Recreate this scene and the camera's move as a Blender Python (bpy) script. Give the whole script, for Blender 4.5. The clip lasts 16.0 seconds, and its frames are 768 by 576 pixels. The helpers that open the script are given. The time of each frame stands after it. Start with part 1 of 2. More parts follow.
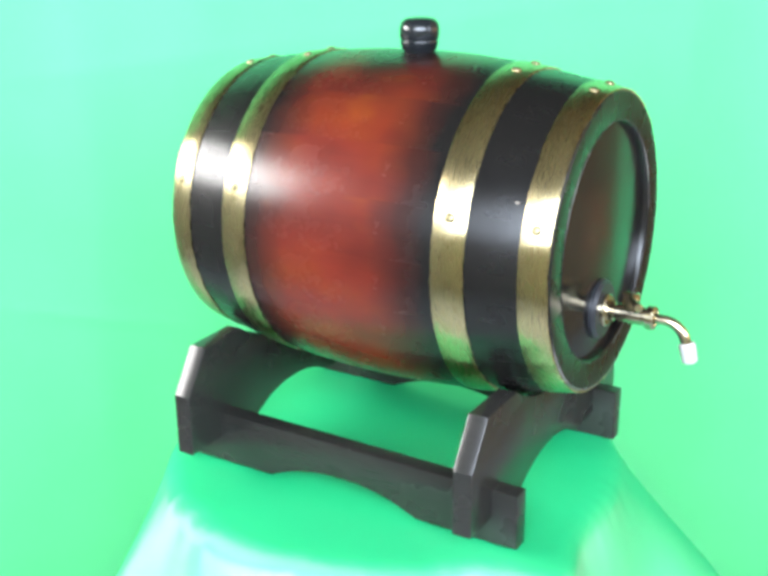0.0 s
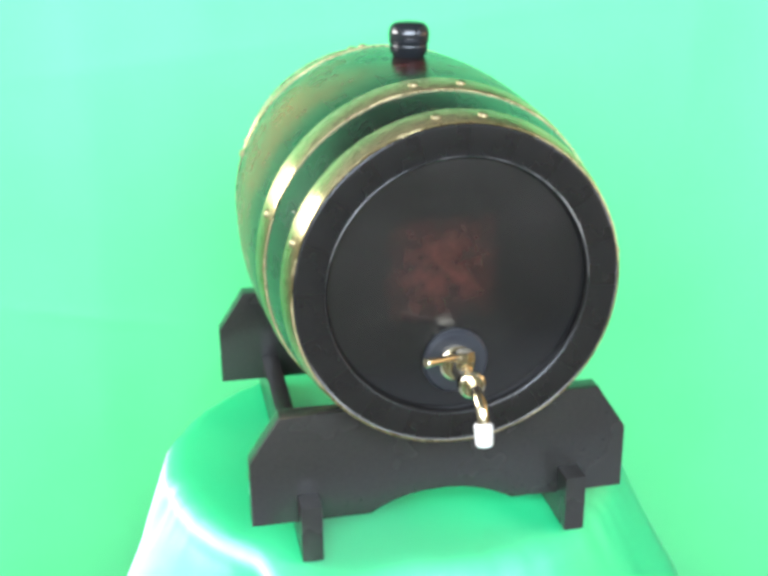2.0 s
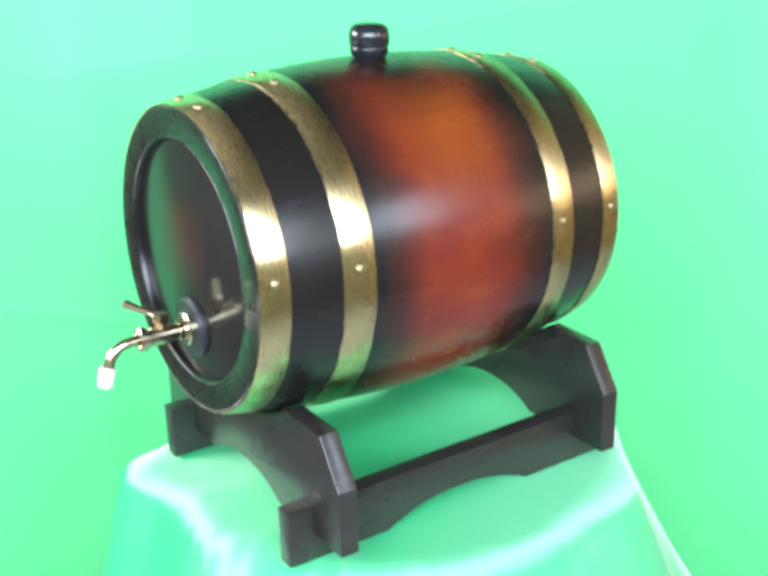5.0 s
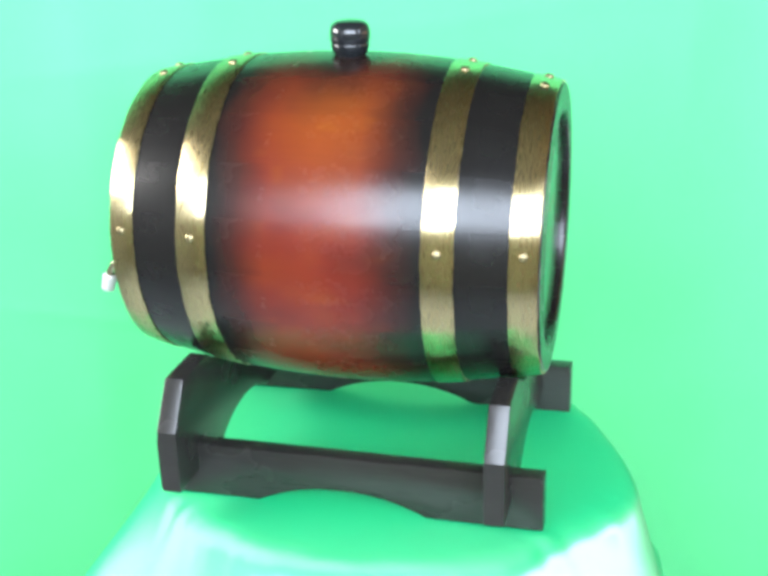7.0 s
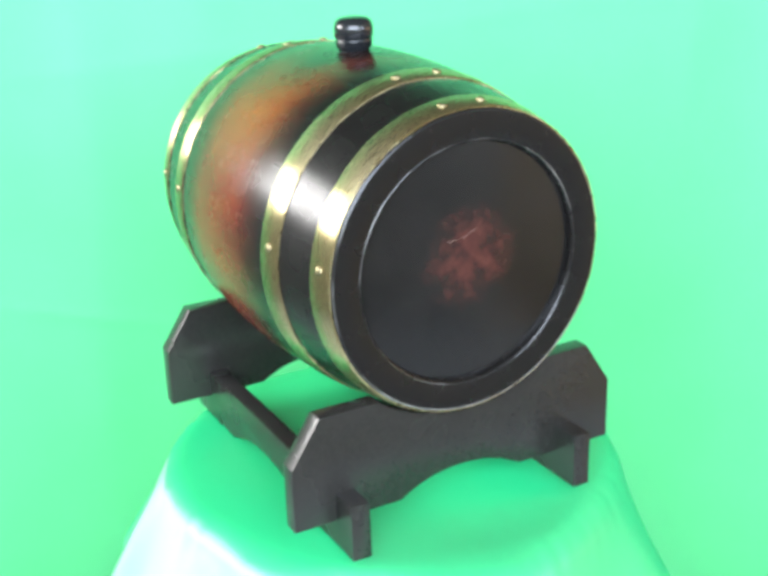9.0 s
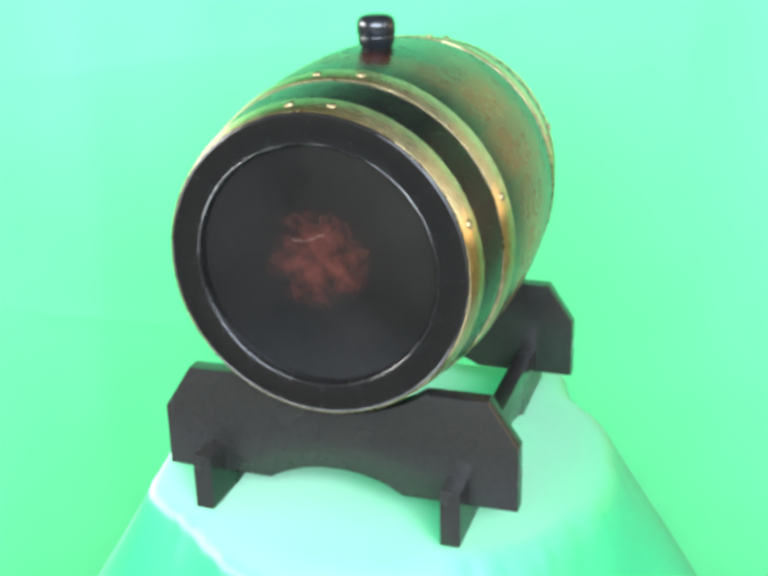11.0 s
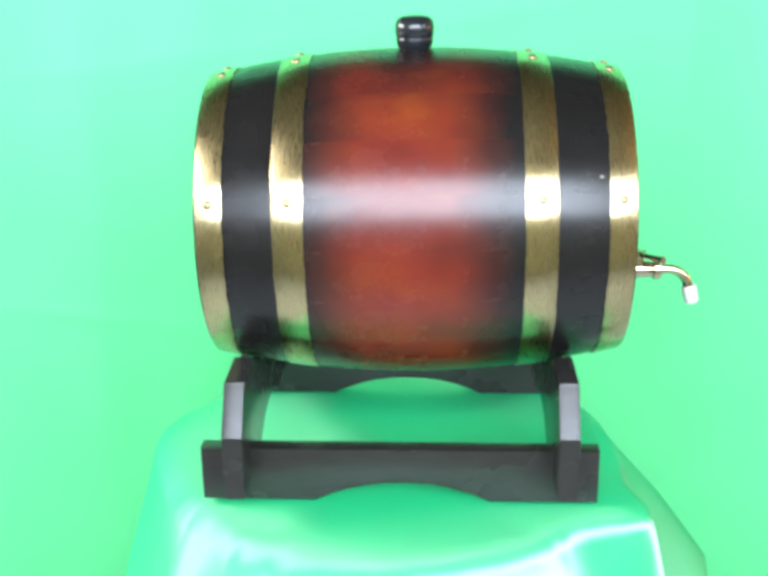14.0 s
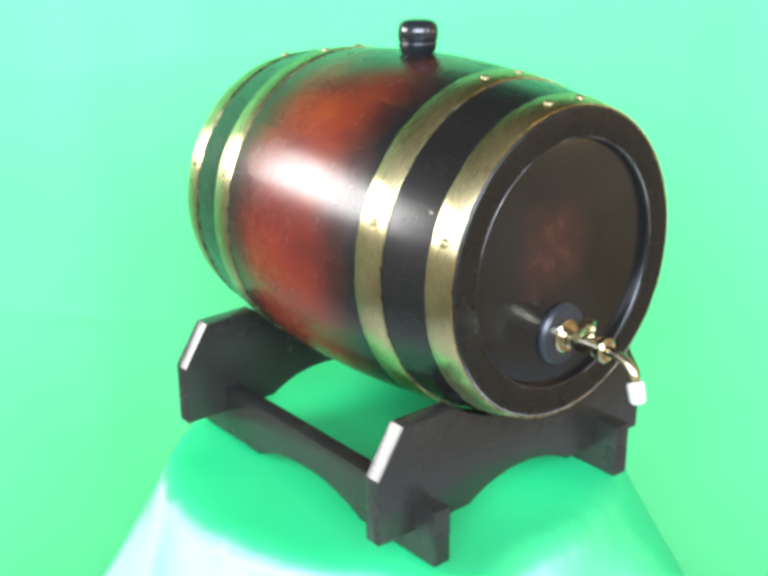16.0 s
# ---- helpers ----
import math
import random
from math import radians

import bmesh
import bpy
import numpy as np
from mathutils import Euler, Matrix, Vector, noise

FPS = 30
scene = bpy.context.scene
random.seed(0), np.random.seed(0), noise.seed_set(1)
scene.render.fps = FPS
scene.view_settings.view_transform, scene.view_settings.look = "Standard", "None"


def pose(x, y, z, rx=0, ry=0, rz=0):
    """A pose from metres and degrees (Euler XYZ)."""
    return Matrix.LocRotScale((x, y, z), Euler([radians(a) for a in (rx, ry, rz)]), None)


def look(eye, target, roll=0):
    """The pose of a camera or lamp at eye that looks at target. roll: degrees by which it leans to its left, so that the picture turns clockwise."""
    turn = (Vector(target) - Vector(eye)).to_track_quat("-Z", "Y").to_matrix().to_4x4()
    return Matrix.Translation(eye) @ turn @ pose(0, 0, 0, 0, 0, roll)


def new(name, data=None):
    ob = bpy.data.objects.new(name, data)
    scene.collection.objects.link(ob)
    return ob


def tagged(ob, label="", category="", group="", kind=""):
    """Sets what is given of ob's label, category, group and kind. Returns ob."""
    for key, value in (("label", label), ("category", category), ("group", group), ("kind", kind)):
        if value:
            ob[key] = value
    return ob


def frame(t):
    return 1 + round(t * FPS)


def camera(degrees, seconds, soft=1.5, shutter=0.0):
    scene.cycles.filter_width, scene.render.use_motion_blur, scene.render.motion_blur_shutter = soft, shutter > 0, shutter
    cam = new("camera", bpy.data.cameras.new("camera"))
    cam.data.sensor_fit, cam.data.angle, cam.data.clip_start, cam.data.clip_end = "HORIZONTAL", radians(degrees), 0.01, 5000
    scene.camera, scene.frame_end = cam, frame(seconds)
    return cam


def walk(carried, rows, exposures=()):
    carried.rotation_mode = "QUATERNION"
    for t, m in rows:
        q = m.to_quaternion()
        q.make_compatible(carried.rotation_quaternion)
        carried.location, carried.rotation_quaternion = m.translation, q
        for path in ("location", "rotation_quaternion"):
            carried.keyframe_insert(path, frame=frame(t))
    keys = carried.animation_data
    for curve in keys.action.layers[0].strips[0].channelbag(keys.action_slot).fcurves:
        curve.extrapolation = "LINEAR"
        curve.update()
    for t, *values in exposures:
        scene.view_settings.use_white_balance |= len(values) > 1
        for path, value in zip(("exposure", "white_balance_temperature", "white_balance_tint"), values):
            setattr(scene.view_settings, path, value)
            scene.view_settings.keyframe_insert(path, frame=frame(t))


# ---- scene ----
cam = camera(36.8, 16.0, soft=3.8, shutter=0.0)
EYE = (0.0, -0.775, 0.4134)
AIM = (-0.0040, 0.1664, 0.0591)
walk(cam, [(0.0, look(EYE, AIM, -1.09)), (16.0, look(EYE, AIM, -1.09))], exposures=[(0.0, 0.0), (16.0, 0.0)])

# the turning of the display table, seconds and degrees
SPIN = [
    (0.0, -31.1), (0.5, -42.55), (1.0, -54.68), (1.5, -66.22), (2.0, -78.59), (2.5, -90.31),
    (3.0, -101.64), (3.5, -111.15), (4.0, -121.71), (4.2, -126.39), (6.3, -177.43), (6.5, -181.81),
    (7.0, -194.41), (7.5, -204.66), (8.0, -216.05), (8.5, -227.92), (9.0, -240.86), (9.2, -245.74),
    (11.3, -294.98), (11.5, -299.41), (12.0, -312.07), (12.5, -323.23), (13.0, -338.33), (13.5, -349.32),
    (14.0, -362.47), (14.5, -373.67), (15.0, -385.89), (15.5, -397.89), (16.0, -410.14),
]

# ---- light ----
world = bpy.data.worlds.new("world")
scene.world = world
world.use_nodes = True
wn = world.node_tree.nodes
sky = wn.new("ShaderNodeTexSky")
sky.sky_type, sky.sun_disc = "NISHITA", False
sky.sun_elevation, sky.sun_rotation = radians(40), radians(-80)
wn["Background"].inputs["Strength"].default_value = 0.12
world.node_tree.links.new(sky.outputs[0], wn["Background"].inputs["Color"])


def window_light(name, at, aim, width, height, watts, colour):
    lamp = bpy.data.lights.new(name, "AREA")
    lamp.shape, lamp.size, lamp.size_y = "RECTANGLE", width, height
    lamp.energy, lamp.color = watts, colour
    ob = new(name, lamp)
    ob.matrix_world = look(at, aim)
    return ob


window_light("window_light_side", (-1.48, 0.03, 0.71), (0, 0.03, 0.71), 0.94, 0.46, 42, (1.0, 0.98, 0.96))
window_light("window_light_front", (0.12, -1.58, 0.92), (0.12, 0, 0.92), 1.86, 0.80, 116, (0.75, 0.85, 1.0))
window_light("window_light_narrow", (-1.15, -1.58, 0.92), (-1.15, 0, 0.92), 0.5, 0.80, 7, (0.80, 0.88, 1.0))
window_light("window_light_corner", (1.68, -1.15, 0.88), (0, -1.15, 0.88), 0.6, 0.64, 20, (0.75, 0.85, 1.0))
# unseen warm source, added to give the hoops their amber glints
window_light("warm_light_east", (1.68, 0.1, 0.36), (0, 0.1, 0.36), 1.0, 0.40, 4, (1.0, 0.60, 0.27))


# ---- materials ----
def material(name):
    m = bpy.data.materials.new(name)
    m.use_nodes = True
    return m, m.node_tree.nodes, m.node_tree.links, m.node_tree.nodes["Principled BSDF"]


def noise_node(nodes, links, vec, scale, detail=4.0, rough=0.55, stretch=None):
    if stretch:
        mp = nodes.new("ShaderNodeMapping")
        mp.inputs["Scale"].default_value = stretch
        links.new(vec, mp.inputs["Vector"])
        vec = mp.outputs["Vector"]
    n = nodes.new("ShaderNodeTexNoise")
    n.inputs["Scale"].default_value, n.inputs["Detail"].default_value, n.inputs["Roughness"].default_value = scale, detail, rough
    links.new(vec, n.inputs["Vector"])
    return n.outputs["Fac"]


def ramp_node(nodes, links, fac, stops):
    r = nodes.new("ShaderNodeValToRGB")
    el = r.color_ramp.elements
    while len(el) < len(stops):
        el.new(0.5)
    for e, (p, c) in zip(el, stops):
        e.position, e.color = p, (*c, 1) if len(c) == 3 else c
    links.new(fac, r.inputs["Fac"])
    return r.outputs["Color"]


def math_node(nodes, links, op, a, b=None, clamp=False):
    n = nodes.new("ShaderNodeMath")
    n.operation, n.use_clamp = op, clamp
    for i, v in enumerate((a, b)):
        if v is None:
            continue
        if isinstance(v, (int, float)):
            n.inputs[i].default_value = v
        else:
            links.new(v, n.inputs[i])
    return n.outputs[0]


def mix_node(nodes, links, fac, a, b, mode="MIX"):
    n = nodes.new("ShaderNodeMix")
    n.data_type, n.blend_type = "RGBA", mode
    for key, v in ((0, fac), (6, a), (7, b)):
        if isinstance(v, (int, float)):
            n.inputs[key].default_value = v
        elif isinstance(v, tuple):
            n.inputs[key].default_value = (*v, 1)
        else:
            links.new(v, n.inputs[key])
    return n.outputs[2]


def bump_node(nodes, links, height, strength, distance, bsdf):
    b = nodes.new("ShaderNodeBump")
    b.inputs["Strength"].default_value, b.inputs["Distance"].default_value = strength, distance
    links.new(height, b.inputs["Height"])
    links.new(b.outputs["Normal"], bsdf.inputs["Normal"])


def lacquered_staves():
    """Dark walnut stain that opens into a red-brown burst round the middle of the barrel."""
    m, n, l, p = material("lacquered_stave_wood")
    co = n.new("ShaderNodeTexCoord").outputs["Object"]
    info = n.new("ShaderNodeObjectInfo").outputs["Random"]
    sep = n.new("ShaderNodeSeparateXYZ")
    l.new(co, sep.inputs[0])
    shift = n.new("ShaderNodeVectorMath")
    shift.operation = "ADD"
    off = n.new("ShaderNodeCombineXYZ")
    l.new(math_node(n, l, "MULTIPLY", info, 7.3), off.inputs["X"])
    l.new(co, shift.inputs[0]), l.new(off.outputs[0], shift.inputs[1])
    vec = shift.outputs[0]
    whole = n.new("ShaderNodeTexCoord")
    whole.object = BARREL_ROOT
    drift = n.new("ShaderNodeVectorMath")
    drift.operation = "ADD"
    small = n.new("ShaderNodeCombineXYZ")
    l.new(math_node(n, l, "MULTIPLY", info, 0.03), small.inputs["X"])
    l.new(whole.outputs["Object"], drift.inputs[0]), l.new(small.outputs[0], drift.inputs[1])
    place = n.new("ShaderNodeSeparateXYZ")
    l.new(whole.outputs["Object"], place.inputs[0])
    lean = math_node(n, l, "MULTIPLY", place.outputs["Y"], -0.03)
    along = math_node(n, l, "ABSOLUTE", math_node(n, l, "ADD", sep.outputs["X"], math_node(n, l, "ADD", lean, 0.002)))
    along = math_node(n, l, "ADD", along, math_node(n, l, "ADD", math_node(n, l, "MULTIPLY", place.outputs["Y"], 0.016), 0.003))
    cloudy = noise_node(n, l, drift.outputs[0], 20.0, 2.0)
    wide = math_node(n, l, "ADD", along, math_node(n, l, "MULTIPLY", math_node(n, l, "SUBTRACT", cloudy, 0.5), 0.022))
    wide = math_node(n, l, "ADD", wide, math_node(n, l, "MULTIPLY", math_node(n, l, "SUBTRACT", info, 0.5), 0.006))
    burst = ramp_node(n, l, math_node(n, l, "DIVIDE", wide, 0.08, True),
                      [(0.0, (1, 1, 1)), (0.38, (0.85, 0.85, 0.85)), (0.66, (0.2, 0.2, 0.2)), (0.86, (0, 0, 0))])
    grain = noise_node(n, l, vec, 60.0, 6.0, 0.6, (0.35, 9.0, 9.0))
    patch = noise_node(n, l, drift.outputs[0], 16.0, 2.0, 0.5, (1.0, 1.6, 1.6))
    red = ramp_node(n, l, math_node(n, l, "ADD", math_node(n, l, "MULTIPLY", grain, 0.16), math_node(n, l, "MULTIPLY", patch, 0.86)),
                    [(0.25, (0.07, 0.008, 0.005)), (0.5, (0.125, 0.015, 0.008)), (0.82, (0.17, 0.029, 0.007))])
    # an amber blush high on one flank
    blush = n.new("ShaderNodeMapping")
    blush.inputs["Location"].default_value, blush.inputs["Scale"].default_value = (-0.010, -0.085, -0.250), (1.0, 0.9, 0.9)
    l.new(whole.outputs["Object"], blush.inputs["Vector"])
    near = n.new("ShaderNodeVectorMath")
    near.operation = "LENGTH"
    l.new(blush.outputs[0], near.inputs[0])
    near = math_node(n, l, "ADD", near.outputs["Value"], math_node(n, l, "MULTIPLY", math_node(n, l, "SUBTRACT", patch, 0.5), 0.05))
    amber = ramp_node(n, l, math_node(n, l, "DIVIDE", near, 0.08, True), [(0.15, (0.85,) * 3), (0.8, (0, 0, 0))])
    spots = ramp_node(n, l, noise_node(n, l, drift.outputs[0], 30.0, 2.0, 0.5, (1.0, 1.4, 1.4)), [(0.62, (0, 0, 0)), (0.78, (0.45,) * 3)])
    amber = mix_node(n, l, 1.0, amber, spots, "ADD")
    red = mix_node(n, l, amber, red, mix_node(n, l, grain, (0.17, 0.036, 0.006), (0.24, 0.058, 0.008)))
    dark = ramp_node(n, l, grain, [(0.2, (0.005, 0.0047, 0.0047)), (0.8, (0.009, 0.008, 0.0075))])
    # the stain is left dark round the bung
    top = n.new("ShaderNodeMapping")
    top.inputs["Location"].default_value, top.inputs["Scale"].default_value = (-0.0234, -0.0064, -0.202), (1.2, 0.8, 0.7)
    l.new(whole.outputs["Object"], top.inputs["Vector"])
    far = n.new("ShaderNodeVectorMath")
    far.operation = "LENGTH"
    l.new(top.outputs[0], far.inputs[0])
    away = math_node(n, l, "ADD", far.outputs["Value"], math_node(n, l, "MULTIPLY", math_node(n, l, "SUBTRACT", cloudy, 0.5), 0.05))
    clear = ramp_node(n, l, math_node(n, l, "DIVIDE", away, 0.1, True), [(0.25, (0.05,) * 3), (0.7, (1, 1, 1))])
    l.new(mix_node(n, l, mix_node(n, l, 1.0, burst, clear, "MULTIPLY"), dark, red), p.inputs["Base Color"])
    l.new(ramp_node(n, l, noise_node(n, l, co, 40.0, 4.0), [(0.3, (0.23,) * 3), (0.75, (0.31,) * 3)]), p.inputs["Roughness"])
    p.inputs["Specular IOR Level"].default_value = 0.40
    bump_node(n, l, grain, 0.05, 0.0005, p)
    return m


def lacquered_head(name, half, power, amount, mottle):
    """Black-brown barrel head with a reddish patch, rubbed thin, of that half width; power: 2 is round, more is squarer."""
    m, n, l, p = material(name)
    co = n.new("ShaderNodeTexCoord").outputs["Object"]
    grain = noise_node(n, l, co, 55.0, 6.0, 0.6, (1.0, 1.0, 7.0))
    rub = noise_node(n, l, co, 95.0, 5.0, 0.65, (1.0, 1.0, 1.0))
    broad = noise_node(n, l, co, 14.0, 2.0)
    sep = n.new("ShaderNodeSeparateXYZ")
    l.new(co, sep.inputs[0])
    sides = []
    for axis, scale in (("Y", 1.0), ("Z", 1.08)):
        d = math_node(n, l, "MULTIPLY", math_node(n, l, "ABSOLUTE", sep.outputs[axis]), scale / half)
        sides.append(math_node(n, l, "POWER", d, power))
    d = math_node(n, l, "POWER", math_node(n, l, "ADD", *sides), 1.0 / power)
    d = math_node(n, l, "ADD", d, math_node(n, l, "MULTIPLY", math_node(n, l, "SUBTRACT", rub, 0.5), mottle))
    mask = ramp_node(n, l, math_node(n, l, "MULTIPLY", d, 0.5, True), [(0.15, (amount,) * 3), (0.66, (0, 0, 0))])
    dark = ramp_node(n, l, math_node(n, l, "ADD", math_node(n, l, "MULTIPLY", grain, 0.3), math_node(n, l, "MULTIPLY", broad, 0.7)),
                     [(0.3, (0.006, 0.006, 0.006)), (0.7, (0.012, 0.011, 0.0105))])
    bare = ramp_node(n, l, rub, [(0.32, (0.11, 0.033, 0.025)), (0.50, (0.075, 0.021, 0.016)), (0.66, (0.040, 0.014, 0.012))])
    l.new(mix_node(n, l, mask, dark, bare), p.inputs["Base Color"])
    l.new(ramp_node(n, l, broad, [(0.3, (0.13,) * 3), (0.75, (0.24,) * 3)]), p.inputs["Roughness"])
    bump_node(n, l, grain, 0.015, 0.0005, p)
    return m


def stained_wood(name, tint=1.0, axis=(1.0, 8.0, 8.0)):
    m, n, l, p = material(name)
    co = n.new("ShaderNodeTexCoord").outputs["Object"]
    grain = noise_node(n, l, co, 45.0, 6.0, 0.6, axis)
    wear = noise_node(n, l, co, 14.0, 3.0)
    a = ramp_node(n, l, grain, [(0.25, (0.013 * tint, 0.013 * tint, 0.012 * tint)), (0.8, (0.024 * tint, 0.023 * tint, 0.021 * tint))])
    l.new(mix_node(n, l, math_node(n, l, "MULTIPLY", wear, 0.35), a, (0.026, 0.024, 0.022)), p.inputs["Base Color"])
    l.new(ramp_node(n, l, wear, [(0.3, (0.20,) * 3), (0.7, (0.32,) * 3)]), p.inputs["Roughness"])
    bump_node(n, l, grain, 0.2, 0.0006, p)
    return m


def brass(name, colour, rough, brushed, aniso=0.0):
    m, n, l, p = material(name)
    co = n.new("ShaderNodeTexCoord").outputs["Object"]
    tarnish = noise_node(n, l, co, 30.0, 5.0, 0.6)
    streak = noise_node(n, l, co, 260.0, 3.0, 0.5, brushed)
    l.new(mix_node(n, l, math_node(n, l, "MULTIPLY", tarnish, 0.6), colour, tuple(c * 0.78 for c in colour)), p.inputs["Base Color"])
    p.inputs["Metallic"].default_value = 1.0
    l.new(math_node(n, l, "ADD", rough, math_node(n, l, "MULTIPLY", streak, 0.05)), p.inputs["Roughness"])
    if aniso:
        p.inputs["Anisotropic"].default_value = aniso
        t = n.new("ShaderNodeTangent")
        t.direction_type, t.uv_map = "UV_MAP", "brush"
        l.new(t.outputs[0], p.inputs["Tangent"])
    bump_node(n, l, streak, 0.02, 0.0003, p)
    return m


def plain_gloss(name, colour, rough, metal=0.0):
    m, n, l, p = material(name)
    co = n.new("ShaderNodeTexCoord").outputs["Object"]
    v = noise_node(n, l, co, 120.0, 4.0)
    l.new(mix_node(n, l, v, colour, tuple(c * 0.8 for c in colour)), p.inputs["Base Color"])
    l.new(math_node(n, l, "ADD", rough, math_node(n, l, "MULTIPLY", v, 0.1)), p.inputs["Roughness"])
    p.inputs["Metallic"].default_value = metal
    return m


def satin(name, colour, rough, aniso, gloss, creased):
    """Woven green cloth; the long floats of a satin weave give it a sheen that depends on its turn."""
    m, n, l, p = material(name)
    co = n.new("ShaderNodeTexCoord").outputs["Object"]
    soft = noise_node(n, l, co, 7.0, 3.0)
    weave = noise_node(n, l, co, 900.0, 2.0)
    l.new(mix_node(n, l, soft, colour, tuple(c * 0.86 for c in colour)), p.inputs["Base Color"])
    p.inputs["Roughness"].default_value = rough
    p.inputs["Specular IOR Level"].default_value = gloss
    if aniso:
        p.inputs["IOR"].default_value = 2.15
        p.inputs["Anisotropic"].default_value = aniso
        t = n.new("ShaderNodeTangent")
        t.direction_type, t.uv_map = "UV_MAP", "weave"
        l.new(t.outputs[0], p.inputs["Tangent"])
    crease = noise_node(n, l, co, 15.0, 2.5, 0.5)
    height = math_node(n, l, "ADD", math_node(n, l, "MULTIPLY", weave, 0.04), crease)
    bump_node(n, l, height, 0.5, creased, p)
    return m


def plaster(name, colour):
    m, n, l, p = material(name)
    co = n.new("ShaderNodeTexCoord").outputs["Object"]
    v = noise_node(n, l, co, 3.0, 5.0)
    l.new(mix_node(n, l, v, colour, tuple(c * 0.85 for c in colour)), p.inputs["Base Color"])
    p.inputs["Roughness"].default_value = 0.85
    bump_node(n, l, noise_node(n, l, co, 150.0, 3.0), 0.2, 0.001, p)
    return m


def worn_lit_edge(name, upward):
    """Black lacquer rubbed through to pale wood in places, paler towards one side as if lit."""
    m, n, l, p = material(name)
    co = n.new("ShaderNodeTexCoord").outputs["Object"]
    sep = n.new("ShaderNodeSeparateXYZ")
    l.new(co, sep.inputs[0])
    # the lean up or down paints in light caught along the rim
    v = math_node(n, l, "ADD", noise_node(n, l, co, 16.0, 4.0), math_node(n, l, "MULTIPLY", sep.outputs["Z"], upward))
    l.new(ramp_node(n, l, v, [(0.52, (0.010, 0.010, 0.010)), (0.68, (0.22, 0.21, 0.20))]), p.inputs["Base Color"])
    p.inputs["Roughness"].default_value = 0.35
    return m


BARREL_ROOT = new("barrel")
STAVE = lacquered_staves()
HEAD = lacquered_head("lacquered_head_wood", 0.027, 2.0, 0.6, 1.4)
TAP_HEAD = lacquered_head("lacquered_tap_head_wood", 0.027, 5.0, 0.36, 0.7)
WORN_LIT_INNER, WORN_LIT_OUTER = worn_lit_edge("worn_lit_inner_edge", 1.5), worn_lit_edge("worn_lit_outer_edge", -2.0)
RAIL_WOOD = stained_wood("stained_rail_wood", 1.0, (1.0, 8.0, 8.0))
PLATE_WOOD = stained_wood("stained_plate_wood", 1.0, (8.0, 1.0, 8.0))
HOOP_BRASS = brass("brushed_hoop_brass", (0.56, 0.46, 0.25), 0.25, (8.0, 0.5, 0.5), 0.96)
RIVET_BRASS = brass("rivet_brass", (0.33, 0.28, 0.16), 0.42, (1.0, 1.0, 1.0))
TAP_BRASS = brass("polished_tap_brass", (0.62, 0.54, 0.39), 0.15, (1.0, 4.0, 4.0))
TIP_METAL = plain_gloss("bright_spout_tip", (0.74, 0.72, 0.69), 0.34, 0.3)
SCUFF = plain_gloss("scuffed_lacquer", (0.16, 0.10, 0.08), 0.5)
PALE_WOOD = plain_gloss("pale_bare_wood", (0.55, 0.48, 0.38), 0.6)
BUNG_BLACK = plain_gloss("black_gloss_bung", (0.012, 0.014, 0.016), 0.14)
FLANGE_BLACK = plain_gloss("black_flange", (0.022, 0.024, 0.029), 0.30)
CLOTH = satin("green_satin", (0.010, 0.54, 0.197), 0.66, 0.9, 1.0, 0.0045)
DRAPE = satin("green_backdrop_cloth", (0.122, 0.68, 0.268), 0.75, 0.0, 0.3, 0.003)
# unseen room surfaces, toned for what hoops and lacquer reflect and what bounces back
WALL = plaster("wall_paint", (0.36, 0.33, 0.29))
SOUTH_WALL = plaster("unseen_south_wall_tone", (0.55, 0.49, 0.38))
CEIL = plaster("unseen_ceiling_tone", (0.09, 0.082, 0.058))
NORTH_WALL = plaster("unseen_north_wall_tone", (0.05, 0.08, 0.07))
WARM_WALL = plaster("unseen_east_wall_tone", (0.46, 0.29, 0.13))
FLOOR = plaster("unseen_floor_tone", (0.52, 0.55, 0.60))
TABLE_WOOD = stained_wood("table_wood", 4.0)


# ---- building helpers ----
def mesh_from(bm, name, mat, smooth=30):
    bmesh.ops.recalc_face_normals(bm, faces=bm.faces)
    me = bpy.data.meshes.new(name)
    bm.to_mesh(me)
    bm.free()
    me.materials.append(mat)
    if smooth:
        me.shade_smooth()
        me.set_sharp_from_angle(angle=radians(smooth))
    return me


def part(name, bm, mat, parent, label="", at=None, smooth=30):
    data = bm if isinstance(bm, bpy.types.Mesh) else mesh_from(bm, name, mat, smooth)
    ob = new(name, data)
    ob.parent = parent
    if at is not None:
        ob.matrix_basis = at
    return tagged(ob, label=label)


def lathe(profile, steps=48):
    """Turns a profile of (height, radius) round the z axis."""
    bm = bmesh.new()
    rings = []
    for h, r in profile:
        if r < 1e-6:
            rings.append([bm.verts.new((0, 0, h))])
        else:
            rings.append([bm.verts.new((r * math.cos(2 * math.pi * k / steps), r * math.sin(2 * math.pi * k / steps), h)) for k in range(steps)])
    for a, b in zip(rings, rings[1:]):
        for k in range(steps):
            q = [a[k % len(a)], a[(k + 1) % len(a)], b[(k + 1) % len(b)], b[k % len(b)]]
            q = list(dict.fromkeys(q))
            if len(q) > 2:
                bm.faces.new(q)
    for ring in (rings[0], rings[-1]):
        if len(ring) > 2:
            bm.faces.new(ring)
    return bm


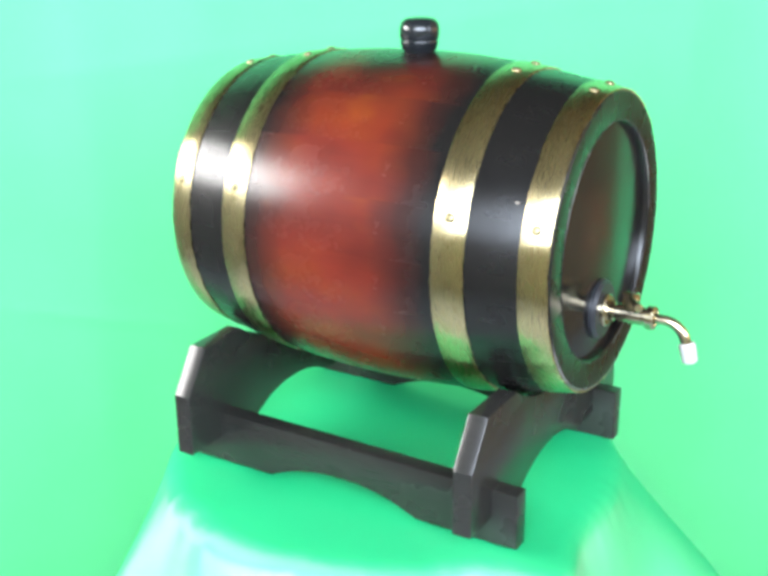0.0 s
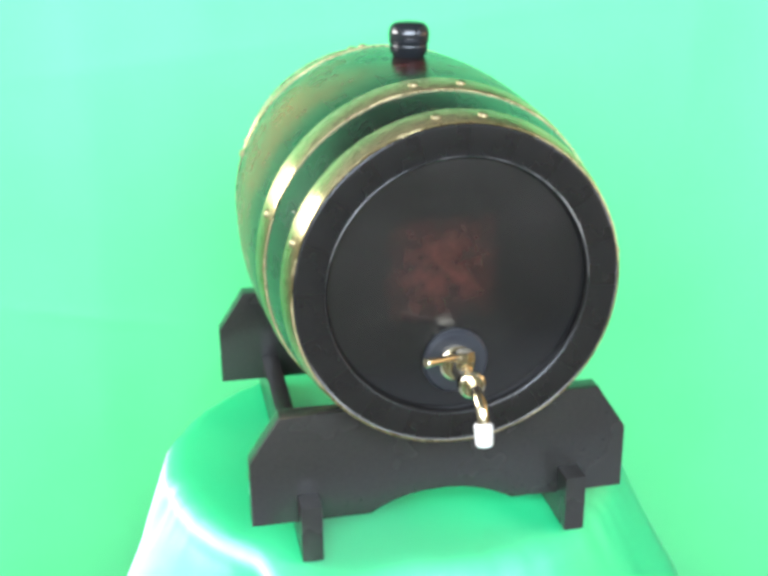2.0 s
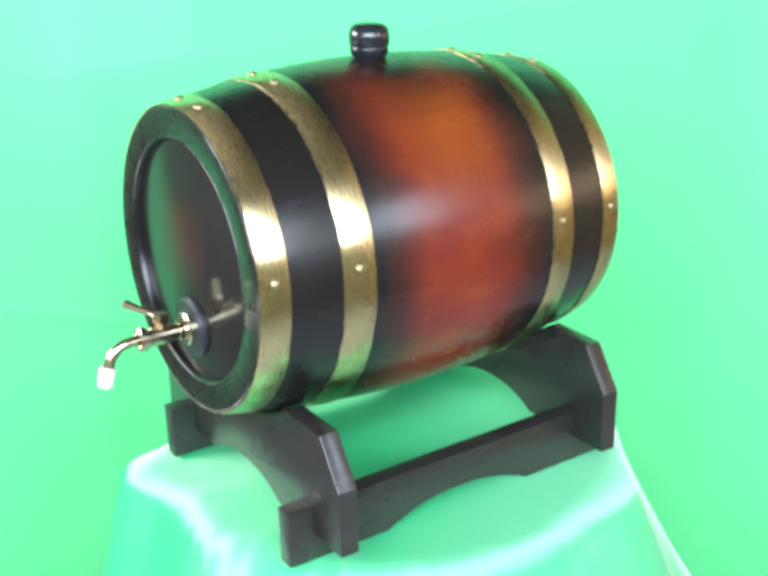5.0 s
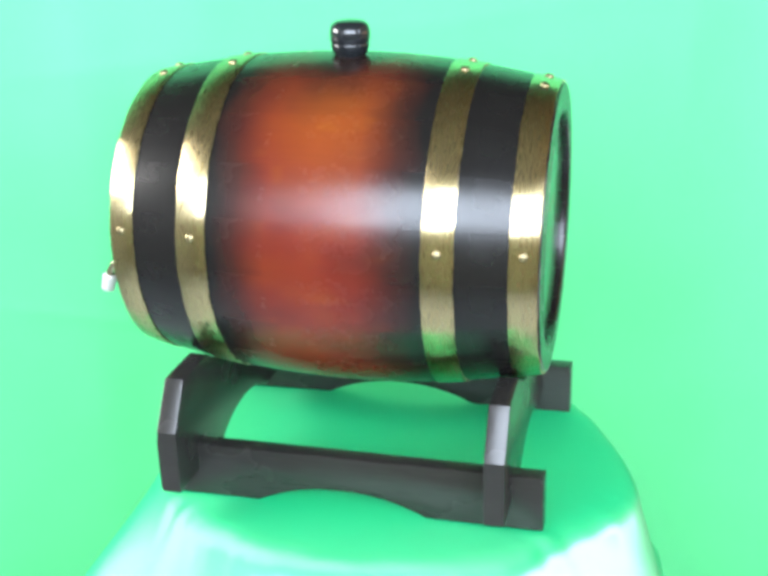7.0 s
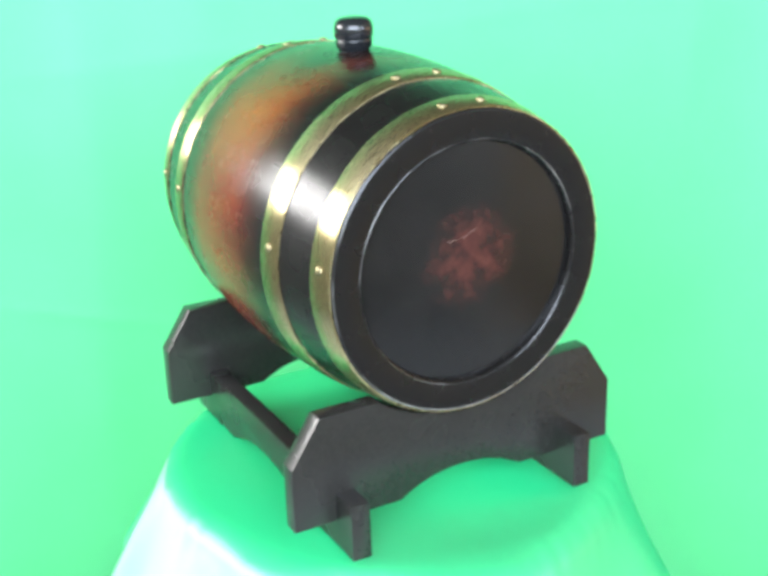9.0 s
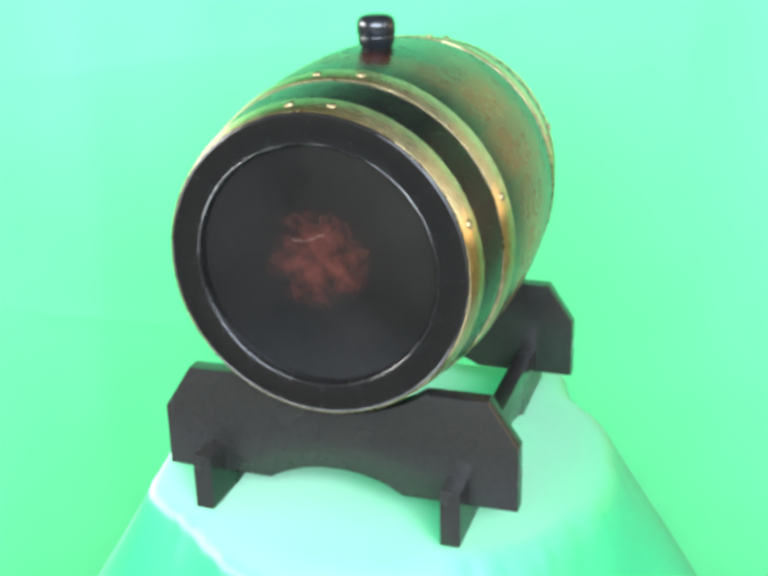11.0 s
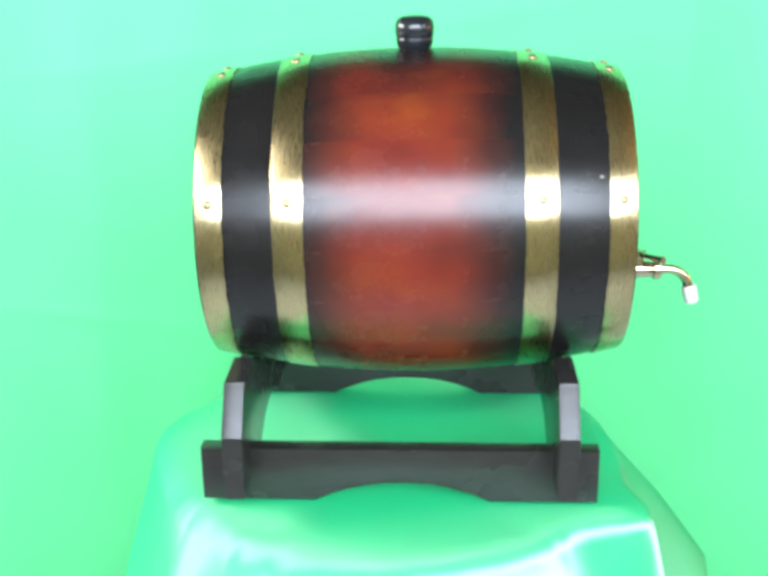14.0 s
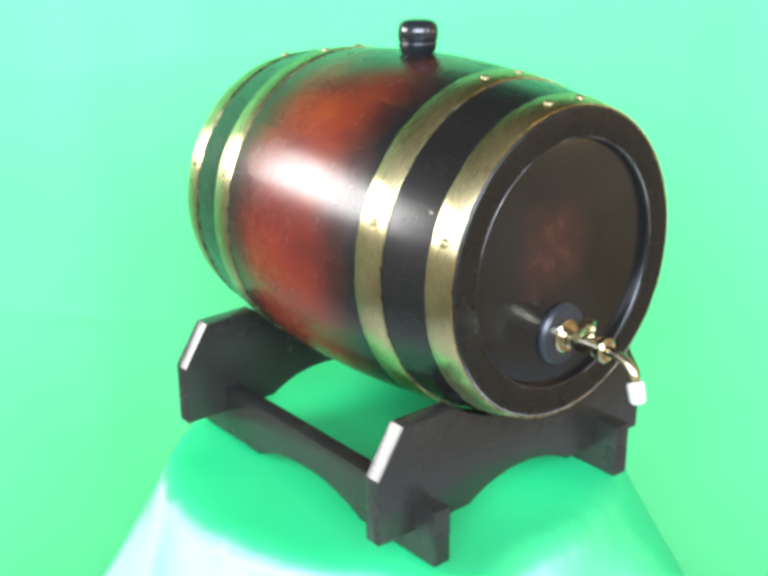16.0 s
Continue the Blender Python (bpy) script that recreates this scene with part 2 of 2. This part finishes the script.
def board(outline, thick, bevel=0.0012):
    """An outline in the x-z plane, given thickness along y from 0 to thick, with eased edges."""
    bm = bmesh.new()
    face = bm.faces.new([bm.verts.new((x, 0, z)) for x, z in outline])
    rim = list(face.edges)
    ext = bmesh.ops.extrude_face_region(bm, geom=[face])
    top = [g for g in ext["geom"] if isinstance(g, bmesh.types.BMVert)]
    bmesh.ops.translate(bm, vec=(0, thick, 0), verts=top)
    rim += [g for g in ext["geom"] if isinstance(g, bmesh.types.BMEdge)]
    bmesh.ops.recalc_face_normals(bm, faces=bm.faces)
    if bevel:
        bmesh.ops.bevel(bm, geom=rim, offset=bevel, segments=2, profile=0.6, affect="EDGES")
    return bm


def tube(points, radii, steps=20):
    """A round tube through points, with a radius at each."""
    bm = bmesh.new()
    pts = [Vector(q) for q in points]
    rings = []
    for i, q in enumerate(pts):
        d = (pts[min(i + 1, len(pts) - 1)] - pts[max(i - 1, 0)]).normalized()
        side = Vector((0, 1, 0)) if abs(d.y) < 0.9 else Vector((1, 0, 0))
        a = d.cross(side).normalized()
        b = d.cross(a)
        rings.append([bm.verts.new(q + radii[i] * (a * math.cos(2 * math.pi * k / steps) + b * math.sin(2 * math.pi * k / steps))) for k in range(steps)])
    for a, b in zip(rings, rings[1:]):
        for k in range(steps):
            bm.faces.new((a[k], a[(k + 1) % steps], b[(k + 1) % steps], b[k]))
    bm.faces.new(rings[0]), bm.faces.new(rings[-1])
    return bm


# ---- the unseen room round the display, added for reflections and bounced light ----
def slab(name, x0, x1, y0, y1, z0, z1, mat, hole=None, axis="x"):
    """A wall, floor or ceiling; hole: (a0, a1, b0, b1) cut through a wall, along it and in height."""
    bm = bmesh.new()

    def box(a0, a1, b0, b1, c0, c1):
        v = [bm.verts.new(q) for q in ((a0, b0, c0), (a1, b0, c0), (a1, b1, c0), (a0, b1, c0), (a0, b0, c1), (a1, b0, c1), (a1, b1, c1), (a0, b1, c1))]
        for f in ((0, 3, 2, 1), (4, 5, 6, 7), (0, 1, 5, 4), (1, 2, 6, 5), (2, 3, 7, 6), (3, 0, 4, 7)):
            bm.faces.new([v[i] for i in f])

    if hole is None:
        box(x0, x1, y0, y1, z0, z1)
    else:
        h0, h1, k0, k1 = hole
        if axis == "x":
            box(x0, x1, y0, y1, z0, k0), box(x0, x1, y0, y1, k1, z1)
            box(x0, h0, y0, y1, k0, k1), box(h1, x1, y0, y1, k0, k1)
        else:
            box(x0, x1, y0, y1, z0, k0), box(x0, x1, y0, y1, k1, z1)
            box(x0, x1, y0, h0, k0, k1), box(x0, x1, h1, y1, k0, k1)
    return tagged(new(name, mesh_from(bm, name, mat, 0)), kind="structure")


FLOOR_Z = -0.78
CEIL_Z = 1.95
slab("floor", -1.7, 1.9, -1.9, 2.0, FLOOR_Z - 0.1, FLOOR_Z, FLOOR)
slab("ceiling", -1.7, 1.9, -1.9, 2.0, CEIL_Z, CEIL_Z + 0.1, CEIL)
slab("unseen_wall_south_corner", -1.5, -0.87, -1.7, -1.6, FLOOR_Z, CEIL_Z, SOUTH_WALL, (-1.40, -0.90, 0.52, 1.32), "x")
slab("unseen_wall_south", -0.87, 1.7, -1.7, -1.6, FLOOR_Z, CEIL_Z, SOUTH_WALL, (-0.81, 1.05, 0.52, 1.32), "x")
slab("unseen_wall_north", -1.5, 1.7, 1.8, 1.9, FLOOR_Z, CEIL_Z, NORTH_WALL)
slab("unseen_wall_west", -1.6, -1.5, -1.7, 1.9, FLOOR_Z, CEIL_Z, WALL, (-0.44, 0.50, 0.48, 0.94), "y")
slab("unseen_wall_east_corner", 1.7, 1.8, -1.7, -0.75, FLOOR_Z, CEIL_Z, WALL, (-1.45, -0.85, 0.56, 1.20), "y")
slab("unseen_wall_east", 1.7, 1.8, -0.75, 1.9, FLOOR_Z, CEIL_Z, WARM_WALL, (-0.40, 0.60, 0.16, 0.56), "y")


def backdrop():
    """A green cloth hung behind the display, with a few soft vertical folds and a creased fold across."""
    bm = bmesh.new()
    nx, nz = 260, 190
    x0, x1, z0, z1 = -0.85, 0.85, -0.76, 0.63
    grid = []
    for j in range(nz + 1):
        z = z0 + (z1 - z0) * j / nz
        line = []
        for i in range(nx + 1):
            x = x0 + (x1 - x0) * i / nx
            y = 0.52 + 0.09 * x + 0.006 * noise.noise((x * 2.2, z * 0.5, 3.1)) + 0.004 * noise.noise((x * 6, z * 1.1, 8.0))
            y -= 0.002 * math.exp(-((x + 0.335 - 0.03 * z) / 0.03) ** 2)
            y += 0.001 * math.exp(-((x + 0.28 - 0.03 * z) / 0.03) ** 2)
            y -= 0.03 * math.exp(-((x - 0.50) / 0.05) ** 2)
            y -= 0.001 * math.exp(-((z - 0.23 - 0.10 * x) / 0.008) ** 2)
            y -= 0.0022 * math.exp(-((z + 0.10 + 0.16 * (x + 0.3)) / 0.007) ** 2) * math.exp(-((x + 0.36) / 0.1) ** 2)
            y += 0.0035 * abs(noise.noise((x * 7.0 + 2 * z, z * 5.0 - 3 * x, 6.3)))
            y += 0.004 * noise.noise((x * 3.0 + 5, z * 7.0, 1.7)) * math.exp(-((x + 0.35) / 0.2) ** 2)
            line.append(bm.verts.new((x, y, z)))
        grid.append(line)
    for a, b in zip(grid, grid[1:]):
        for i in range(nx):
            bm.faces.new((a[i], a[i + 1], b[i + 1], b[i]))
    ob = new("backdrop", mesh_from(bm, "backdrop", DRAPE, 0))
    ob.data.shade_smooth()
    return tagged(ob, "plain bright green cloth hung behind the barrel with soft folds", "backdrop", kind="structure")


backdrop()


# ---- the display table and its cloth ----
def display_table():
    root = tagged(new("display_table"), "small round turning table hidden under a green cloth", "table")
    part("tabletop", lathe([(-0.024, 0.10), (-0.024, 0.144), (-0.020, 0.148), (-0.010, 0.148), (-0.005, 0.144), (-0.004, 0.09), (-0.003, 0.0)], 64), TABLE_WOOD, root)
    part("column", lathe([(FLOOR_Z + 0.03, 0.03), (-0.3, 0.024), (-0.023, 0.035)], 32), TABLE_WOOD, root)
    part("foot", lathe([(FLOOR_Z, 0.15), (FLOOR_Z + 0.015, 0.15), (FLOOR_Z + 0.035, 0.05)], 48), TABLE_WOOD, root)
    return root


def tablecloth():
    """Satin that lies flat on the round top and falls over its rim in folds."""
    bm = bmesh.new()
    steps = 300
    inner = [0.0, 0.03, 0.06, 0.09, 0.105, 0.118, 0.128, 0.137, 0.145, 0.153]
    depth = [0.0, 0.003, 0.008, 0.015, 0.023, 0.032, 0.042, 0.054, 0.068, 0.085, 0.105, 0.13, 0.16, 0.21, 0.27, 0.34, 0.42]
    bend = 0.020

    def crumple(a, d):
        """Uneven pleats that run down from the rim."""
        c, q = math.cos(a), math.sin(a)
        broad = noise.noise((2.4 * c, 2.4 * q, 0.3 + 2 * d))
        middle = noise.noise((5.5 * c, 5.5 * q, 2.0 + 7 * d))
        return 1.6 * broad + 0.25 * middle

    rings = []
    for r in inner:
        ring = []
        for k in range(steps if r else 1):
            a = 2 * math.pi * k / steps
            edge = max(0.0, (r - 0.10) / 0.053)
            z = -0.0006 - 0.0012 * edge * (1 + noise.noise((18 * r * math.cos(a), 18 * r * math.sin(a), 4.0)) + 0.6 * noise.noise((7 * math.cos(a), 7 * math.sin(a), 1.0)))
            ring.append(bm.verts.new((r * math.cos(a), r * math.sin(a), z)))
        rings.append(ring)
    over = [(0.153 + bend * math.sin(radians(q)), -0.0018 - bend * (1 - math.cos(radians(q))), 0.0) for q in (15, 30, 45, 58, 70)]
    over += [(over[-1][0] + 0.26 * d, over[-1][1] - d, d) for d in depth[1:]]
    lobes = ((25, 0.22, 1.6), (66, 0.2, 1.0), (108, 0.36, 1.2), (285, 0.3, 1.2), (146, 0.2, 1.2), (222, 0.22, 1.1), (46, 0.16, 0.7), (308, 0.2, 0.8))
    for r0, z0, d in over:
        ring = []
        grow = 0.25 + 0.75 * min(1.0, d / 0.09)
        start = min(1.0, (r0 - 0.153) / 0.012)
        for k in range(steps):
            a = 2 * math.pi * k / steps
            r = r0
            for at, wide, high in lobes:
                da = (a - radians(at) + math.pi) % (2 * math.pi) - math.pi
                r += 0.30 * min(d, 0.16) * high * math.exp(-(da / wide) ** 2)
            r += 0.010 * grow * start * crumple(a, d)
            # corners of the cloth that stand out over the rim
            z = z0
            for at, wide, out, lift in ((332, 0.17, 0.031, 0.35), (126, 0.20, 0.013, 0.0), (168, 0.36, 0.015, 0.0)):
                da = (a - radians(at) + math.pi) % (2 * math.pi) - math.pi
                lip = math.exp(-(da / wide) ** 2)
                r += out * lip * start
                z = z * (1 - 0.75 * lift * lip) if z0 > -0.03 else z + 0.0225 * lift * lip
            ruffle = noise.noise((16 * math.cos(a), 16 * math.sin(a), 11.0 + 30 * d)) * math.exp(-(d / 0.015) ** 2)
            z += 0.002 * start * noise.noise((5 * math.cos(a), 5 * math.sin(a), 11.0)) + 0.0005 * start * ruffle
            r += 0.0010 * start * ruffle
            ring.append(bm.verts.new((r * math.cos(a), r * math.sin(a), z)))
        rings.append(ring)
    for a, b in zip(rings, rings[1:]):
        for k in range(steps):
            q = list(dict.fromkeys([a[k % len(a)], a[(k + 1) % len(a)], b[(k + 1) % len(b)], b[k % len(b)]]))
            bm.faces.new(q)
    uv = bm.loops.layers.uv.new("weave")
    for f in bm.faces:
        for lo in f.loops:
            x, y, z = lo.vert.co
            far = math.hypot(x, y)
            stretch = 1 + max(0.0, -z - 0.01) / far if far else 1.0
            x, y = x * stretch, y * stretch
            lo[uv].uv = (x * 2.6 + y * 1.5 + 0.5, y * 2.6 - x * 1.5 + 0.5)
    ob = new("tablecloth", mesh_from(bm, "tablecloth", CLOTH, 0))
    ob.data.shade_smooth()
    return tagged(ob, "shiny green satin cloth draped in folds over a round table", "tablecloth")


# ---- the stand ----
MID_N = 0.008
# the stand does not sit quite level on the cloth
STAND = pose(-0.0013, -0.0016, -0.0019, -0.53, 0.43, 0)
CLOTH_Z = -0.0028


def arch(x0, half, height, base, steps=24):
    return [(x0 + half * s, base + height * (1 - abs(s) ** 2.2)) for s in [-1 + 2 * k / steps for k in range(steps + 1)]]


def barrel_stand():
    root = tagged(new("barrel_stand"), "black-stained wooden barrel stand of two cradle boards on two rails", "barrel stand")
    r0, zc = 0.1055, 0.1790
    top = 0.0932
    half = math.sqrt(r0 ** 2 - (zc - top) ** 2)
    a0 = math.asin(half / r0)
    saddle = [(r0 * math.sin(a), zc - r0 * math.cos(a)) for a in [a0 - 2 * a0 * k / 28 for k in range(29)]]
    outline = [(0.1233, 0.0186), (0.1233, 0.0628), (0.1034, top)] + saddle + [(-0.1034, top), (-0.1233, 0.0628), (-0.1233, 0.0186)]
    outline += arch(0.0, 0.047, 0.013, 0.0186)
    plate = mesh_from(board(outline, 0.0135), "cradle_board", PLATE_WOOD)
    for u, n in ((0.1270, 0.001), (-0.0903, -0.002)):
        part("cradle_board", plate, PLATE_WOOD, root, at=STAND @ pose(u, MID_N + n, 0, 0, 0, 90))
    outline = [(0.1444, 0.0), (0.1444, 0.0385), (-0.125, 0.0385), (-0.125, 0.0)] + arch(0.012, 0.059, 0.0135, 0.0)
    rail = mesh_from(board(outline, 0.0135), "rail", RAIL_WOOD)
    for n in (-0.0932, 0.0791):
        part("rail", rail, RAIL_WOOD, root, at=STAND @ pose(0, MID_N + n, 0))
    return root


# ---- the barrel ----
HALF = 0.1393
BARREL = pose(0.0199, MID_N + 0.0007, 0.1771, 0, -0.3, 0.4)
SWIVEL = BARREL @ pose(-0.0200, -MID_N, -0.1775)


def bilge(x):
    return 0.1130 - 0.0162 * (x / HALF) ** 2


def stave_mesh(count):
    bm = bmesh.new()
    outer = [-0.1376 + 0.2752 * k / 28 for k in range(29)]
    prof = [(x, bilge(x)) for x in outer]
    prof += [(HALF, bilge(HALF) - 0.0016), (HALF, 0.0792), (0.1387, 0.0778), (0.1375, 0.0770), (0.1338, 0.0768), (0.125, 0.0775)]
    prof += [(0.06, 0.092), (-0.06, 0.092), (-0.125, 0.0775), (-0.1338, 0.0768), (-0.1375, 0.0770), (-0.1387, 0.0778), (-HALF, 0.0792), (-HALF, bilge(-HALF) - 0.0016)]
    seg, rings = 14, []
    for k in range(seg + 1):
        a = (math.pi / count - 0.00005) * (-1 + 2 * k / seg)
        rings.append([bm.verts.new((x, r * math.sin(a), r * math.cos(a))) for x, r in prof])
    m = len(prof)
    for a, b in zip(rings, rings[1:]):
        for i in range(m):
            bm.faces.new((a[i], a[(i + 1) % m], b[(i + 1) % m], b[i]))
    bm.faces.new(rings[0]), bm.faces.new(rings[-1])
    return mesh_from(bm, "stave", STAVE, 35)


def hoop_mesh(x0, width, seed):
    """A brass band, its edges a little uneven."""
    bm = bmesh.new()
    steps, th = 128, 0.0005
    rings = []
    for k in range(steps):
        a = 2 * math.pi * k / steps
        w0 = -width / 2 + 0.0006 * noise.noise((6 * math.cos(a), 6 * math.sin(a), seed))
        w1 = width / 2 + 0.0006 * noise.noise((6 * math.cos(a), 6 * math.sin(a), seed + 9))
        ring = []
        for w, up in ((w0, -0.0004), (w0, th), (w0 + 0.0004, th + 0.0002), (0.0, th + 0.0003), (w1 - 0.0004, th + 0.0002), (w1, th), (w1, -0.0004)):
            r = bilge(x0 + w) + 0.0002 + up
            ring.append(bm.verts.new((x0 + w, r * math.sin(a), r * math.cos(a))))
        rings.append(ring)
    for a, b in zip(rings, rings[1:] + rings[:1]):
        for i in range(6):
            bm.faces.new((a[i], a[i + 1], b[i + 1], b[i]))
    uv = bm.loops.layers.uv.new("brush")
    for f in bm.faces:
        angles = [math.atan2(lo.vert.co.y, lo.vert.co.z) for lo in f.loops]
        for lo, a in zip(f.loops, angles):
            a += 2 * math.pi if angles[0] - a > math.pi else -2 * math.pi if a - angles[0] > math.pi else 0
            lo[uv].uv = (lo.vert.co.x * 10 + 5, a + 4)
    return mesh_from(bm, "hoop", HOOP_BRASS, 40)


def head_mesh(y, z, wood):
    """A barrel head whose origin, at the middle of its rubbed patch, lies off its centre by y, z."""
    bm = lathe([(-0.004, 0.0), (-0.004, 0.080), (0.0, 0.080), (0.0012, 0.0735), (0.0012, 0.0)], 72)
    bmesh.ops.rotate(bm, verts=bm.verts, matrix=Matrix.Rotation(radians(90), 3, "Y"))
    bmesh.ops.translate(bm, verts=bm.verts, vec=(0, -y, -z))
    return mesh_from(bm, "barrel_head", wood, 30)


def tap(root):
    u0, n0, z0 = 0.1534, MID_N - 0.0018, 0.1322
    along = SWIVEL @ pose(u0, n0, z0, 0, 90, 0)
    part("tap_flange", lathe([(0.0, 0.0198), (0.004, 0.0198), (0.0062, 0.0178), (0.0062, 0.0)], 48), FLANGE_BLACK, root, "round black flange", along)
    part("tap_collar", lathe([(0.0055, 0.0108), (0.0082, 0.0108), (0.0092, 0.0096), (0.0092, 0.0)], 32), TAP_BRASS, root, "bright metal collar", along)
    part("tap_body", lathe([(0.008, 0.0066), (0.0125, 0.0066), (0.0130, 0.0046), (0.0150, 0.0046), (0.0155, 0.0061), (0.0320, 0.0061),
                            (0.0325, 0.0054), (0.0342, 0.0054), (0.0350, 0.0078), (0.0392, 0.0078), (0.0402, 0.0066), (0.0402, 0.0058), (0.0390, 0.0055), (0.0390, 0.0)], 32), TAP_BRASS, root, "polished pale brass tap body", along)
    part("tap_valve", lathe([(0.003, 0.0050), (0.0072, 0.0050), (0.0076, 0.0042), (0.0084, 0.0042), (0.0088, 0.0058), (0.0138, 0.0058), (0.0146, 0.0048), (0.0150, 0.002), (0.0150, 0.0)], 6), TAP_BRASS, root, "", SWIVEL @ pose(u0 + 0.0235, n0, z0))
    bm = tube([(0, 0.004, 0.0), (0.002, -0.004, 0.0008), (0.0045, -0.009, 0.0020), (0.009, -0.018, 0.0032), (0.0128, -0.0255, 0.0044), (0.0132, -0.0263, 0.0045)],
              [0.0026, 0.0022, 0.0019, 0.0024, 0.0030, 0.0024], 12)
    part("tap_lever", bm, TAP_BRASS, root, "pale brass tap lever", SWIVEL @ pose(u0 + 0.0235, n0, z0 + 0.0110))
    bend = []
    for k in range(13):
        a = radians(74) * k / 12
        bend.append((0.006 + 0.0150 * math.sin(a), 0, -0.0150 * (1 - math.cos(a))))
    ex, ez = bend[-1][0], bend[-1][2]
    pts = [(-0.002, 0, 0), (0.003, 0, 0)] + bend + [(ex + 0.0018, 0, ez - 0.006)]
    part("tap_spout", tube(pts, [0.0034] * len(pts)), TAP_BRASS, root, "curved pale brass spout", SWIVEL @ pose(u0 + 0.0395, n0, z0))
    part("spout_tip", lathe([(-0.0126, 0.0), (-0.0126, 0.0038), (-0.0114, 0.0050), (-0.001, 0.0054), (0.0006, 0.0044), (0.0006, 0.0)], 24), TIP_METAL, root, "bright rounded metal spout tip",
         SWIVEL @ pose(u0 + 0.0395 + ex + 0.0012, n0, z0 + ez - 0.0025, 0, -14, 0))


def barrel():
    root = tagged(BARREL_ROOT, "lacquered dark wooden barrel with red burst, brass hoops and tap", "barrel")
    count = 20
    data = stave_mesh(count)
    for k in range(count):
        part("stave", data, STAVE, root, at=BARREL @ pose(0, 0, 0, 360 / count * (k + 0.3), 0, 0))
    part("barrel_head", head_mesh(-0.009, 0.012, TAP_HEAD), TAP_HEAD, root, "black barrel head with faint rubbed patch above the tap", BARREL @ pose(0.1341, -0.009, 0.012))
    part("barrel_head", head_mesh(0.002, 0.005, HEAD), HEAD, root, "black barrel head with rubbed reddish middle", BARREL @ pose(-0.1341, -0.002, 0.005, 0, 0, 180))
    for y0, z0, y1, z1 in ((0.016, 0.016, 0.008, 0.0165), (0.007, 0.016, -0.006, 0.022)):
        steps = [(0, y0 + (y1 - y0) * k / 6, z0 + (z1 - z0) * k / 6 + 0.0006 * math.sin(2.1 * k)) for k in range(7)]
        part("scratch", tube(steps, [0.0001, 0.0002, 0.00025, 0.0002, 0.00025, 0.0002, 0.0001], 6), SCUFF, root, "pale scratch in the lacquer", BARREL @ pose(-0.1353, 0, 0))
    for side in (1, -1):
        for radius, thick, x, wood, label in ((0.0784, 0.0004, HALF - 0.0002, WORN_LIT_INNER, "worn pale inner edge of the rim with painted glint"),
                                              (bilge(HALF) - 0.0012, 0.0007, HALF - 0.0007, WORN_LIT_OUTER, "worn pale outer edge of the rim with painted glint")):
            ring = [(0, radius * math.sin(2 * math.pi * k / 96), radius * math.cos(2 * math.pi * k / 96)) for k in range(97)]
            part("rim_edge", tube(ring, [thick] * 97, 6), wood, root, label, BARREL @ pose(side * x, 0, 0))
    rivet = mesh_from(lathe([(-0.001, 0.0030), (0.0002, 0.0030), (0.0010, 0.0023), (0.0013, 0.0012), (0.0014, 0.0)], 14), "rivet", RIVET_BRASS, 50)
    for i, (x, wide) in enumerate(((0.1297, 0.0174), (0.0787, 0.0204), (-0.0785, 0.0196), (-0.1292, 0.0174))):
        hoop = part("hoop", hoop_mesh(x, wide, 3.0 * i), HOOP_BRASS, root, "brass hoop with rivets", BARREL)
        for a in (-6.5, 9.0, 83.0, 289.5):
            r = bilge(x) + 0.0013
            tilt = math.degrees(math.atan(2 * 0.018 * x / HALF ** 2))
            part("rivet", rivet, RIVET_BRASS, hoop, at=pose(0, 0, 0, -a, 0, 0) @ pose(x, 0, r, 0, tilt, 0))
    bung = [(-0.004, 0.0098), (0.0006, 0.0104), (0.002, 0.0117), (0.0065, 0.0129), (0.0073, 0.0124), (0.0083, 0.0124), (0.0092, 0.0132),
            (0.0150, 0.0134), (0.0190, 0.0124), (0.0212, 0.0098), (0.0221, 0.0055), (0.0223, 0.0)]
    part("bung", lathe(bung, 40), BUNG_BLACK, root, "grooved black bung", pose(0.0200, 0.0120, 0.2898, -1.5), 45)
    chip = bmesh.new()
    bmesh.ops.create_icosphere(chip, subdivisions=1, radius=0.001)
    bmesh.ops.scale(chip, verts=chip.verts, vec=(1.6, 0.6, 0.7))
    part("splinter", chip, PALE_WOOD, root, "pale wood splinter", BARREL @ pose(0, 0, 0, -297.5, 0, 0) @ pose(0.1158, 0, bilge(0.1158) + 0.0006))
    tap(root)
    return root


TURNING = [display_table(), tablecloth(), barrel_stand(), barrel()]


def motions():
    for thing in TURNING:
        low = CLOTH_Z if thing in TURNING[:2] else 0.0
        walk(thing, [(t, pose(0, 0, low, 0, 0, a)) for t, a in SPIN])


motions()
